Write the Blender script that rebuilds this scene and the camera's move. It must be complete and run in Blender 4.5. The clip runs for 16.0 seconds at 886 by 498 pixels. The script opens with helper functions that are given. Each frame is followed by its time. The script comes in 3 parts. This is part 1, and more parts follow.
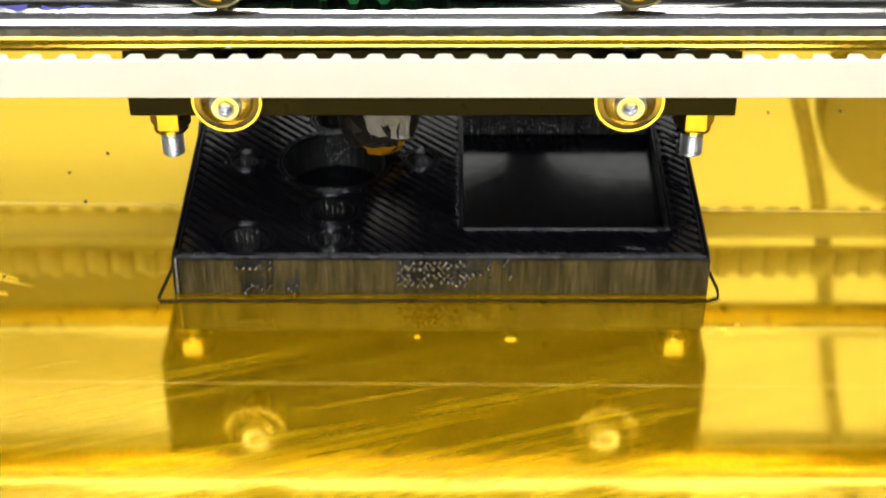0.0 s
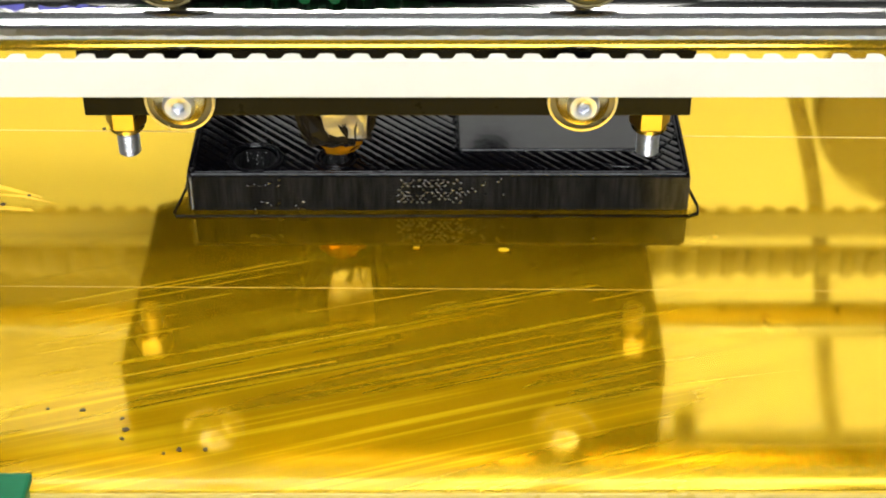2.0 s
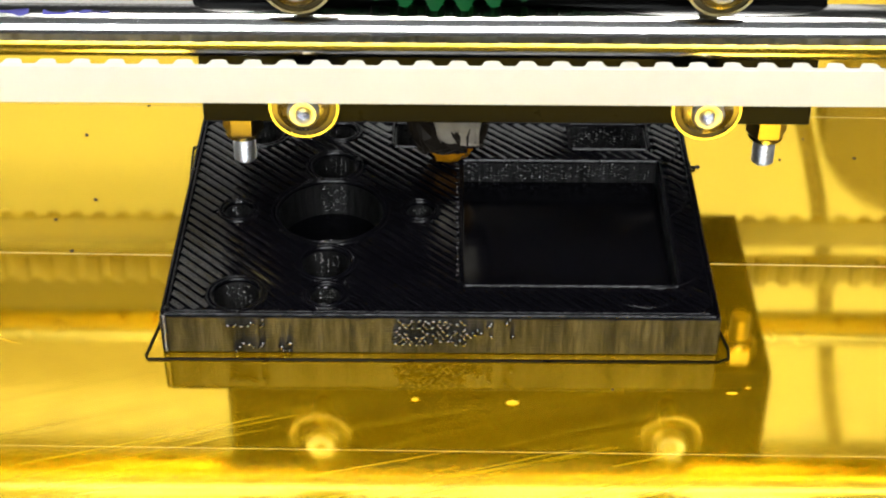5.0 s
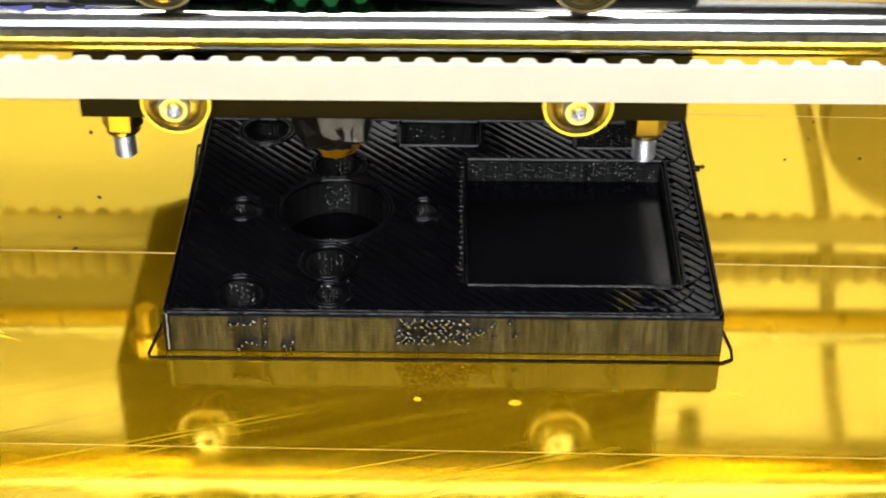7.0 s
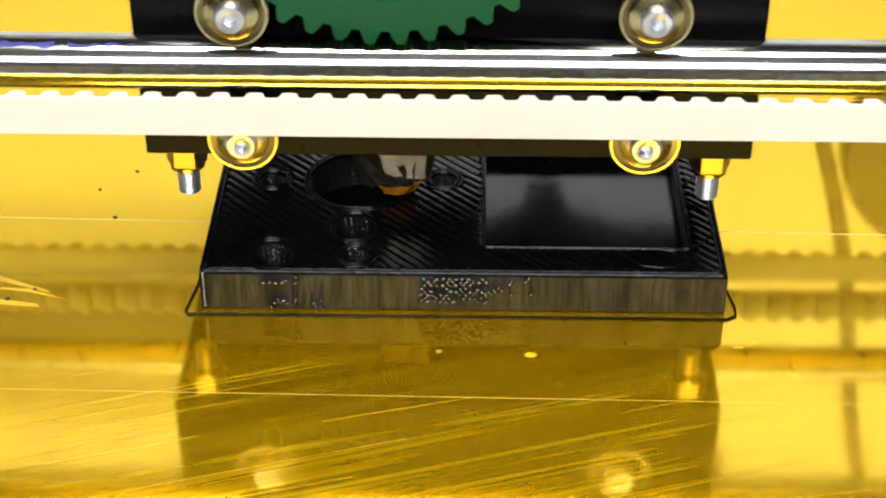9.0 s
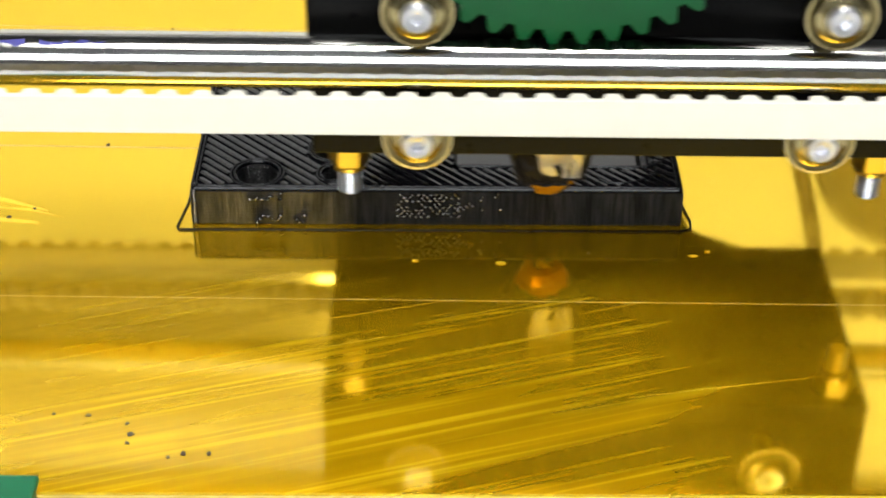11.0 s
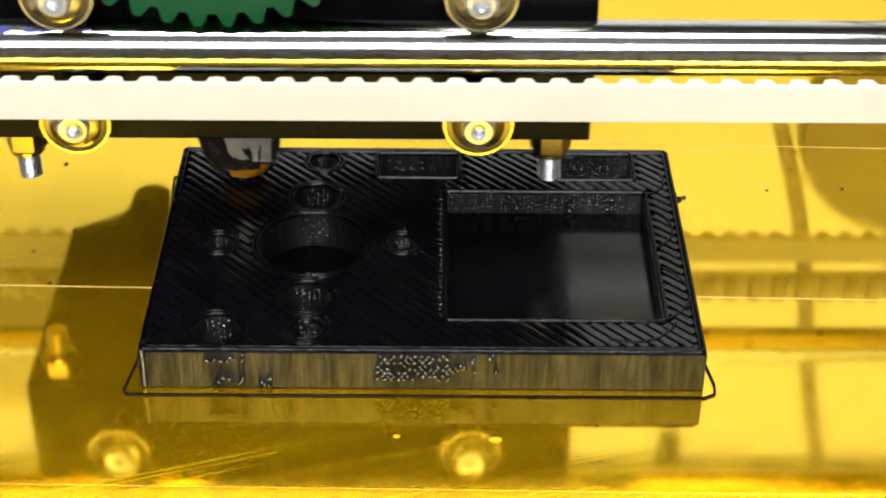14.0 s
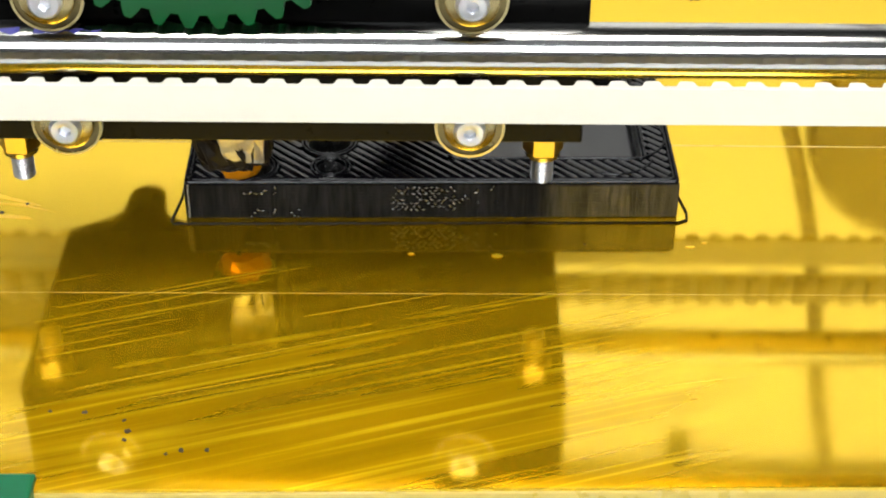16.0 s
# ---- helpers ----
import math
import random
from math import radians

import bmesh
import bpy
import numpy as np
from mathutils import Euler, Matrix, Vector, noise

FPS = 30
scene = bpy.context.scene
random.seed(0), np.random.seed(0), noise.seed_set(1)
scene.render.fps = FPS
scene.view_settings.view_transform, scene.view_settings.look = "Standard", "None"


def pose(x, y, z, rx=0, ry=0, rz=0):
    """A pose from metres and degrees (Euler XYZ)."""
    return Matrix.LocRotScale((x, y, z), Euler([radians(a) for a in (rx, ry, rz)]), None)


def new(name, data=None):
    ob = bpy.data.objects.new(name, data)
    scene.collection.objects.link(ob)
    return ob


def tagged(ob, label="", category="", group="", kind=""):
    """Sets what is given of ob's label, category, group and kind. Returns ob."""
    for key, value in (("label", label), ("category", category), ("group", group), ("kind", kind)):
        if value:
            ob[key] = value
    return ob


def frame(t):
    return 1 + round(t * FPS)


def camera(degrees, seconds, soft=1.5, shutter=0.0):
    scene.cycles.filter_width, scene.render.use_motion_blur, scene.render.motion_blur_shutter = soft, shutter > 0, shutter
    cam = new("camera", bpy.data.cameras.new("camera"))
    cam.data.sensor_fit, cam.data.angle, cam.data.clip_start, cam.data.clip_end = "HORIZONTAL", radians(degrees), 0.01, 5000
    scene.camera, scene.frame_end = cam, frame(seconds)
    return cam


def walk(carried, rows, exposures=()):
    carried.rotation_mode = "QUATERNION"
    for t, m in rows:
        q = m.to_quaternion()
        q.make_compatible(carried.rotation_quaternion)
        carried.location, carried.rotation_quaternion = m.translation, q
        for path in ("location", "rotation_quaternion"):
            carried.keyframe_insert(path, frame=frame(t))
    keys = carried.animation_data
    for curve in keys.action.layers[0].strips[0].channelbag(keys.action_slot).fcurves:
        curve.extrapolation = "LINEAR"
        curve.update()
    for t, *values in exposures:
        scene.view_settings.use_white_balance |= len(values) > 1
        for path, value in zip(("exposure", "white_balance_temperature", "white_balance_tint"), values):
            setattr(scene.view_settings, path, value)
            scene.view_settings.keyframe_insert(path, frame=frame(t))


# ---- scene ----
MM = 0.001
FOV = 28.8
EYE_Z = 161.5

VIEW = [  # seconds, pitch, yaw, lean in degrees
    (0, -35.97, 0.15, -0.08),
    (0.5, -36.04, 0.03, -0.01),
    (1, -36.01, -0.05, 0.03),
    (1.5, -36.01, -0.24, 0.12),
    (2, -35.98, 0.04, -0.02),
    (2.5, -35.95, -0.01, 0.01),
    (3, -35.93, -0.02, -0.04),
    (3.5, -35.78, 0.02, 0.25),
    (4, -35.75, 0.03, 0.25),
    (4.2, -35.74, -0.09, 0.31),
    (6.3, -35.82, 0.65, 0.2),
    (6.5, -35.88, 0.44, 0.25),
    (7, -35.85, 0.27, 0.28),
    (7.5, -35.79, 0.2, 0.43),
    (8, -35.81, 0.26, 0.43),
    (8.5, -35.29, 0.91, 0.01),
    (8.7, -34.63, 1.09, 0.03),
    (10.8, -34.7, 0.04, 0.54),
    (11, -34.71, -0.05, 0.59),
    (11.5, -34.78, -0.1, 0.63),
    (12, -34.8, 0, 0.54),
    (12.5, -35, -0.12, 0.53),
    (13, -35.16, -0.32, 0.57),
    (13.5, -35.1, -0.49, 0.53),
    (14, -35.19, -0.57, 0.55),
    (14.5, -35.15, -0.24, 0.29),
    (15, -35.25, -0.14, 0.38),
    (15.5, -35.3, -0.2, 0.38),
    (16, -35.12, -0.23, 0.51),
]
BED = [  # seconds, front edge of the print ahead of the eye in mm, small slack turn in degrees
    (0, 210.6, 0.02), (0.1, 214.5, 0.03), (0.2, 216.7, 0.04), (0.3, 220.3, 0.05), (0.4, 220.7, 0.07), (0.5, 220.7, 0.08),
    (0.6, 225.7, 0.07), (0.7, 225.7, 0.07), (0.8, 225.8, 0.06), (0.9, 228.3, 0.06), (1, 229.6, 0.06), (1.1, 230.4, 0.05),
    (1.2, 230.4, 0.04), (1.3, 225.2, 0.03), (1.4, 224, 0.02), (1.5, 223.5, 0.01), (1.6, 224.1, 0.02), (1.7, 224.1, 0.02),
    (1.8, 224.2, 0.03), (1.9, 231.9, 0.04), (2, 233.2, 0.05), (2.1, 232.7, 0.07), (2.2, 233.4, 0.09), (2.3, 237.4, 0.11),
    (2.4, 237.5, 0.13), (2.5, 235.4, 0.15), (2.6, 234.2, 0.13), (2.7, 233, 0.11), (2.8, 232.3, 0.09), (2.9, 232.3, 0.07),
    (3, 228, 0.05), (3.1, 221.7, 0.07), (3.2, 215.3, 0.08), (3.3, 206.3, 0.1), (3.4, 201.5, 0.12), (3.5, 193.7, 0.13),
    (3.6, 191.6, 0.09), (3.7, 191.1, 0.05), (3.8, 187.6, 0.01), (3.9, 185.2, -0.03), (4, 186.8, -0.07), (4.1, 185.7, -0.02),
    (4.2, 191.1, 0.04), (6.3, 200, -0.03), (6.4, 200.5, -0.05), (6.5, 204.9, -0.08), (6.6, 204.6, -0.1), (6.7, 203, -0.12),
    (6.8, 200.9, -0.15), (6.9, 196.1, -0.17), (7, 197.3, -0.2), (7.1, 197.2, -0.21), (7.2, 197.3, -0.22), (7.3, 200.6, -0.23),
    (7.4, 205.6, -0.24), (7.5, 213.6, -0.25), (7.6, 211.9, -0.27), (7.7, 211.9, -0.28), (7.8, 212.4, -0.3), (7.9, 214.2, -0.31),
    (8, 215, -0.33), (8.1, 210.8, -0.35), (8.2, 211.6, -0.38), (8.3, 212.4, -0.4), (8.4, 213.2, -0.43), (8.5, 213.5, -0.45),
    (8.6, 212.5, -0.29), (8.7, 213.2, -0.13), (10.8, 239.5, 0.47), (10.9, 239.9, 0.47), (11, 240.1, 0.48), (11.1, 240.4, 0.49),
    (11.2, 240.3, 0.51), (11.3, 240.2, 0.53), (11.4, 238.7, 0.54), (11.5, 233.3, 0.56), (11.6, 230.5, 0.47), (11.7, 222.3, 0.38),
    (11.8, 218, 0.29), (11.9, 212, 0.2), (12, 207, 0.11), (12.1, 200.5, 0.12), (12.2, 194.9, 0.13), (12.3, 189.1, 0.14),
    (12.4, 185.8, 0.15), (12.5, 185.8, 0.16), (12.6, 185.4, 0.14), (12.7, 185.7, 0.12), (12.8, 185.6, 0.1), (12.9, 185.8, 0.08),
    (13, 186.1, 0.06), (13.1, 186.6, 0.03), (13.2, 186.7, 0), (13.3, 186.8, -0.03), (13.4, 187.4, -0.06), (13.5, 186.9, -0.09),
    (13.6, 186.8, -0.13), (13.7, 187.7, -0.17), (13.8, 188.5, -0.21), (13.9, 191.9, -0.25), (14, 193.6, -0.29), (14.1, 193.9, -0.21),
    (14.2, 193.5, -0.12), (14.3, 190.1, -0.04), (14.4, 188.2, 0.05), (14.5, 185.8, 0.13), (14.6, 186.2, 0.1), (14.7, 186, 0.07),
    (14.8, 189.2, 0.04), (14.9, 195.8, 0.01), (15, 199.6, -0.01), (15.1, 206.3, 0.06), (15.2, 210.2, 0.14), (15.3, 215.4, 0.22),
    (15.4, 221.3, 0.3), (15.5, 226.8, 0.38), (15.6, 233.1, 0.48), (15.7, 238.7, 0.58), (15.8, 240.5, 0.68), (15.9, 238.9, 0.78),
    (16, 238.6, 0.88),
]
CARRIAGE = [  # seconds, middle of the carriage, mm
    (0, -2.7), (0.1, -2.9), (0.2, -4.1), (0.3, -6), (0.4, -7.6), (0.5, -6.8), (0.6, -8.7), (0.7, -8.3),
    (0.8, -8), (0.9, -8.9), (1, -9.9), (1.1, -13.9), (1.2, -15.7), (1.3, -16.8), (1.4, -14.4), (1.5, -9.2),
    (1.6, -8), (1.7, -7.8), (1.8, -7.7), (1.9, -9.3), (2, -9.1), (2.1, -9.8), (2.2, -8.7), (2.3, -8),
    (2.4, -11.3), (2.5, -13.7), (2.6, -13.5), (2.7, -10.6), (2.8, -9.9), (2.9, -10.2), (3, -8.6), (3.1, -7.3),
    (3.2, -7), (3.3, -5.1), (3.4, -3.9), (3.5, -1.9), (3.6, -2.7), (3.7, -2.9), (3.8, -2.7), (3.9, 0.6),
    (4, 5.5), (4.1, 11.2), (4.2, 11.5), (6.3, -6.4), (6.4, -7.6), (6.5, -8.8), (6.6, -12.9), (6.7, -15.4),
    (6.8, -16.2), (6.9, -13.8), (7, -10.7), (7.1, -9.1), (7.2, -9.1), (7.3, -11.3), (7.4, -15.5), (7.5, -21.5),
    (7.6, -22.7), (7.7, -24.1), (7.8, -22.8), (7.9, -26.8), (8, -26.9), (8.1, -27.2), (8.2, -25.4), (8.3, -23.3),
    (8.4, -23.2), (8.5, -21.6), (8.6, -21.7), (8.7, -11.9), (10.8, 13.3), (10.9, 19.9), (11, 25.5), (11.1, 31.6),
    (11.2, 36.8), (11.3, 41.1), (11.4, 45.4), (11.5, 45.2), (11.6, 45), (11.7, 44.9), (11.8, 44.9), (11.9, 45.1),
    (12, 45.3), (12.1, 44.8), (12.2, 44.9), (12.3, 45), (12.4, 45.4), (12.5, 38.9), (12.6, 34.2), (12.7, 26.5),
    (12.8, 21.5), (12.9, 16.4), (13, 11.6), (13.1, 4.5), (13.2, 0.4), (13.3, -5.9), (13.4, -10.4), (13.5, -17.5),
    (13.6, -21.6), (13.7, -21.2), (13.8, -19.5), (13.9, -20.5), (14, -22.1), (14.1, -25.2), (14.2, -26.4), (14.3, -26.6),
    (14.4, -27.2), (14.5, -24), (14.6, -27.5), (14.7, -34.1), (14.8, -34.2), (14.9, -34.6), (15, -32.2), (15.1, -34),
    (15.2, -34), (15.3, -33.9), (15.4, -34.1), (15.5, -32.1), (15.6, -34.8), (15.7, -34.7), (15.8, -31.8), (15.9, -25.6),
    (16, -24.6),
]

cam = camera(FOV, 16.0, soft=2.0, shutter=0.5)
walk(cam, [(t, pose(0, 0, EYE_Z * MM, 90 + p, 0, y) @ pose(0, 0, 0, 0, 0, r)) for t, p, y, r in VIEW])

# ---- light: a room with one white wall, lit by one wide window behind the camera and a ceiling lamp ----
world = bpy.data.worlds.new("room_light")
scene.world = world
world.use_nodes = True
world.node_tree.nodes["Background"].inputs["Color"].default_value = (0.9, 0.95, 1.0, 1)
world.node_tree.nodes["Background"].inputs["Strength"].default_value = 0.05
WINDOW_STRENGTH = 11.0
LAMP_STRENGTH = 17.0
scene.view_settings.exposure = 0.68


# ---- materials ----
def material(name, color=(0.5, 0.5, 0.5), rough=0.5, metal=0.0, vary=0.12, scale=300.0, bump=0.0, bump_scale=1500.0, stretch=(1, 1, 1), spec=0.5, rough_vary=0.1):
    m = bpy.data.materials.new(name)
    m.use_nodes = True
    nt = m.node_tree
    b = nt.nodes["Principled BSDF"]
    b.inputs["Metallic"].default_value = metal
    b.inputs["Specular IOR Level"].default_value = spec
    tc = nt.nodes.new("ShaderNodeTexCoord")
    mp = nt.nodes.new("ShaderNodeMapping")
    mp.inputs["Scale"].default_value = stretch
    nt.links.new(tc.outputs["Object"], mp.inputs["Vector"])
    n = nt.nodes.new("ShaderNodeTexNoise")
    n.inputs["Scale"].default_value, n.inputs["Detail"].default_value = scale, 6
    nt.links.new(mp.outputs["Vector"], n.inputs["Vector"])
    mix = nt.nodes.new("ShaderNodeMix")
    mix.data_type = "RGBA"
    mix.inputs["A"].default_value = (*[max(0, c * (1 - vary)) for c in color], 1)
    mix.inputs["B"].default_value = (*[min(1, c * (1 + vary)) for c in color], 1)
    nt.links.new(n.outputs["Fac"], mix.inputs["Factor"])
    nt.links.new(mix.outputs["Result"], b.inputs["Base Color"])
    mr = nt.nodes.new("ShaderNodeMapRange")
    mr.inputs["To Min"].default_value, mr.inputs["To Max"].default_value = max(0.02, rough - rough_vary), min(1, rough + rough_vary)
    nt.links.new(n.outputs["Fac"], mr.inputs["Value"])
    nt.links.new(mr.outputs["Result"], b.inputs["Roughness"])
    if bump:
        n2 = nt.nodes.new("ShaderNodeTexNoise")
        n2.inputs["Scale"].default_value, n2.inputs["Detail"].default_value = bump_scale, 4
        nt.links.new(mp.outputs["Vector"], n2.inputs["Vector"])
        bp = nt.nodes.new("ShaderNodeBump")
        bp.inputs["Strength"].default_value, bp.inputs["Distance"].default_value = bump, 0.0002
        nt.links.new(n2.outputs["Fac"], bp.inputs["Height"])
        nt.links.new(bp.outputs["Normal"], b.inputs["Normal"])
    return m


def glow(name, color, strength):
    m = bpy.data.materials.new(name)
    m.use_nodes = True
    b = m.node_tree.nodes["Principled BSDF"]
    b.inputs["Base Color"].default_value = (0.8, 0.8, 0.8, 1)
    b.inputs["Emission Color"].default_value = (*color, 1)
    b.inputs["Emission Strength"].default_value = strength
    return m


def gold_film(name):
    """Clear amber polyimide film on a polished plate: a tinted mirror under a clear skin, hazy where drag scratches
    crowd and where light clear of the carriage is painted in.
    """
    m = bpy.data.materials.new(name)
    m.use_nodes = True
    nt = m.node_tree
    nt.nodes.clear()
    N, L = nt.nodes.new, nt.links.new
    tc = N("ShaderNodeTexCoord")

    def noise(vector, scale, detail):
        n = N("ShaderNodeTexNoise")
        n.inputs["Scale"].default_value, n.inputs["Detail"].default_value = scale, detail
        L(vector, n.inputs["Vector"])
        return n.outputs["Fac"]

    def ramp(value, a, b, c=0.0, d=1.0):
        n = N("ShaderNodeMapRange")
        for key, q in zip(("From Min", "From Max", "To Min", "To Max"), (a, b, c, d)):
            n.inputs[key].default_value = q
        L(value, n.inputs["Value"])
        return n.outputs["Result"]

    def calc(op, a, b):
        n = N("ShaderNodeMath")
        n.operation = op
        for k, q in enumerate((a, b)):
            if isinstance(q, float):
                n.inputs[k].default_value = q
            else:
                L(q, n.inputs[k])
        return n.outputs["Value"]

    def drawn_out(angle, along, across):
        rot = N("ShaderNodeMapping")
        rot.inputs["Rotation"].default_value = (0, 0, radians(angle))
        L(tc.outputs["Object"], rot.inputs["Vector"])
        lng = N("ShaderNodeMapping")
        lng.inputs["Scale"].default_value = (along, across, 1)
        L(rot.outputs["Vector"], lng.inputs["Vector"])
        return lng.outputs["Vector"]

    sep = N("ShaderNodeSeparateXYZ")
    L(tc.outputs["Object"], sep.inputs["Vector"])
    # the worn area in front of the print, denser towards the plate's front edge; its haze also paints the light there
    front = ramp(sep.outputs["Y"], 0.0, -0.050)
    side = calc("MULTIPLY", ramp(sep.outputs["X"], 0.056, 0.030), ramp(sep.outputs["X"], -0.085, -0.055))
    patch = ramp(noise(tc.outputs["Object"], 30, 3), 0.36, 0.60)
    worn_and_lit = calc("MULTIPLY", front, calc("MAXIMUM", side, 0.25))
    hairs = ramp(noise(drawn_out(-17, 13, 900), 1.0, 4), 0.50, 0.72)
    drags = ramp(noise(drawn_out(-15, 8, 260), 1.0, 2), 0.54, 0.70)
    broad = ramp(noise(drawn_out(-19, 9, 120), 1.0, 3), 0.32, 0.68)
    lines = calc("MULTIPLY", calc("MAXIMUM", hairs, calc("MULTIPLY", drags, patch)), calc("MULTIPLY", side, ramp(sep.outputs["Y"], 0.004, -0.018)))
    haze = calc("MULTIPLY", worn_and_lit, calc("ADD", calc("MULTIPLY", broad, 0.75), 0.25))
    fine = noise(tc.outputs["Object"], 180, 5)
    col = N("ShaderNodeMix")
    col.data_type = "RGBA"
    col.inputs["A"].default_value = (0.42, 0.225, 0.0006, 1)
    col.inputs["B"].default_value = (0.80, 0.54, 0.012, 1)
    L(calc("MAXIMUM", calc("MULTIPLY", lines, 0.7), calc("MULTIPLY", fine, 0.15)), col.inputs["Factor"])
    dif = N("ShaderNodeBsdfDiffuse")
    L(col.outputs["Result"], dif.inputs["Color"])
    glo = N("ShaderNodeBsdfGlossy")
    glo.inputs["Color"].default_value = (1.0, 0.665, 0.035, 1)
    L(calc("ADD", ramp(fine, 0.3, 0.7, 0.05, 0.09), calc("MULTIPLY", haze, 0.06)), glo.inputs["Roughness"])
    bp = N("ShaderNodeBump")
    bp.inputs["Strength"].default_value, bp.inputs["Distance"].default_value = 0.05, 0.00003
    L(lines, bp.inputs["Height"])
    L(bp.outputs["Normal"], glo.inputs["Normal"])
    mix = N("ShaderNodeMixShader")
    scatter = calc("ADD", calc("ADD", calc("MULTIPLY", haze, 0.46), calc("MULTIPLY", lines, 0.13)), 0.21)
    L(scatter, mix.inputs["Fac"])
    L(glo.outputs["BSDF"], mix.inputs[1])
    L(dif.outputs["BSDF"], mix.inputs[2])
    skin = N("ShaderNodeBsdfGlossy")
    skin.inputs["Color"].default_value = (1, 1, 1, 1)
    skin.inputs["Roughness"].default_value = 0.05
    coat = N("ShaderNodeMixShader")
    coat.inputs["Fac"].default_value = 0.03
    L(mix.outputs["Shader"], coat.inputs[1])
    L(skin.outputs["BSDF"], coat.inputs[2])
    out = N("ShaderNodeOutputMaterial")
    L(coat.outputs["Shader"], out.inputs["Surface"])
    return m


def printed_plastic(name, stretch, rough, spec, strength, color=(0.002, 0.002, 0.003)):
    """Glossy black printed plastic with a grain drawn out along one axis."""
    m = material(name, color, rough, vary=0.3, scale=400, spec=spec)
    nt = m.node_tree
    N, L = nt.nodes.new, nt.links.new
    b = nt.nodes["Principled BSDF"]
    tc = N("ShaderNodeTexCoord")
    mp = N("ShaderNodeMapping")
    mp.inputs["Scale"].default_value = stretch
    L(tc.outputs["Object"], mp.inputs["Vector"])
    w = N("ShaderNodeTexNoise")
    w.inputs["Scale"].default_value, w.inputs["Detail"].default_value = 1.0, 4
    L(mp.outputs["Vector"], w.inputs["Vector"])
    n = N("ShaderNodeTexNoise")
    n.inputs["Scale"].default_value, n.inputs["Detail"].default_value = 1100, 3
    L(tc.outputs["Object"], n.inputs["Vector"])
    add = N("ShaderNodeMath")
    add.operation = "MULTIPLY_ADD"
    add.inputs[1].default_value = 0.35
    L(n.outputs["Fac"], add.inputs[0])
    L(w.outputs["Fac"], add.inputs[2])
    bp = N("ShaderNodeBump")
    bp.inputs["Strength"].default_value, bp.inputs["Distance"].default_value = strength, 0.0002
    L(add.outputs["Value"], bp.inputs["Height"])
    L(bp.outputs["Normal"], b.inputs["Normal"])
    return m


def layered_plastic(name):
    """Side walls of the print: stacked 0.3 mm layers, uneven along their run, with a glossy skin."""
    m = material(name, (0.006, 0.006, 0.006), 0.38, vary=0.3, scale=400, spec=0.5)
    nt = m.node_tree
    N, L = nt.nodes.new, nt.links.new
    b = nt.nodes["Principled BSDF"]
    tc = N("ShaderNodeTexCoord")

    def noise(scale, detail, stretch):
        mp = N("ShaderNodeMapping")
        mp.inputs["Scale"].default_value = stretch
        L(tc.outputs["Object"], mp.inputs["Vector"])
        n = N("ShaderNodeTexNoise")
        n.inputs["Scale"].default_value, n.inputs["Detail"].default_value = scale, detail
        L(mp.outputs["Vector"], n.inputs["Vector"])
        return n.outputs["Fac"]

    layers = N("ShaderNodeTexWave")
    layers.wave_type, layers.bands_direction, layers.wave_profile = "BANDS", "Z", "SIN"
    layers.inputs["Scale"].default_value, layers.inputs["Distortion"].default_value = 1060.0, 0.6
    layers.inputs["Detail Scale"].default_value = 0.4
    L(tc.outputs["Object"], layers.inputs["Vector"])
    ribs, grain, patches = noise(1.0, 3, (1500, 1500, 160)), noise(1.0, 2, (900, 900, 2600)), noise(1.0, 2, (420, 420, 70))
    total = None
    for src, k in ((layers.outputs["Fac"], 0.6), (ribs, 0.8), (grain, 0.6), (patches, 0.4)):
        n = N("ShaderNodeMath")
        n.operation = "MULTIPLY_ADD"
        n.inputs[1].default_value = k
        L(src, n.inputs[0])
        if total:
            L(total, n.inputs[2])
        else:
            n.inputs[2].default_value = 0.0
        total = n.outputs["Value"]
    bp = N("ShaderNodeBump")
    bp.inputs["Strength"].default_value, bp.inputs["Distance"].default_value = 1.0, 0.0002
    L(total, bp.inputs["Height"])
    L(bp.outputs["Normal"], b.inputs["Normal"])
    both = N("ShaderNodeMath")
    both.operation = "MULTIPLY"
    L(ribs, both.inputs[0])
    L(patches, both.inputs[1])
    gl = N("ShaderNodeMapRange")
    for key, q in (("From Min", 0.14), ("From Max", 0.38), ("To Min", 0.04), ("To Max", 0.23)):
        gl.inputs[key].default_value = q
    L(both.outputs["Value"], gl.inputs["Value"])
    L(gl.outputs["Result"], b.inputs["Specular IOR Level"])
    return m


GOLD = gold_film("amber_film")
FLOOR_SKIN = printed_plastic("black_floor", (900, 900, 260), 0.16, 0.5, 0.06)
STRANDS = printed_plastic("black_strands", (700, 700, 700), 0.15, 0.45, 0.15)
LAYERS = layered_plastic("black_layers")
EDGE = printed_plastic("black_edge_strand", (900, 900, 900), 0.24, 0.15, 0.5)
BLACK = material("black_plastic", (0.006, 0.006, 0.007), 0.45, vary=0.3, bump=0.2, spec=0.3)
BLACK_SHEET = material("black_acrylic", (0.003, 0.003, 0.003), 0.3, vary=0.3, bump=0.15, spec=0.05)
STEEL = material("polished_steel", (0.50, 0.50, 0.49), 0.13, 1.0, vary=0.06, rough_vary=0.03, stretch=(0.05, 1, 1), scale=250)
ZINC = material("zinc_steel", (0.58, 0.59, 0.62), 0.34, 1.0, vary=0.1)
BELT = material("white_rubber", (0.66, 0.63, 0.54), 0.6, vary=0.04, bump=0.1)
GREEN = material("green_plastic", (0.001, 0.065, 0.017), 0.35, spec=0.3, vary=0.15, bump=0.15, bump_scale=900)
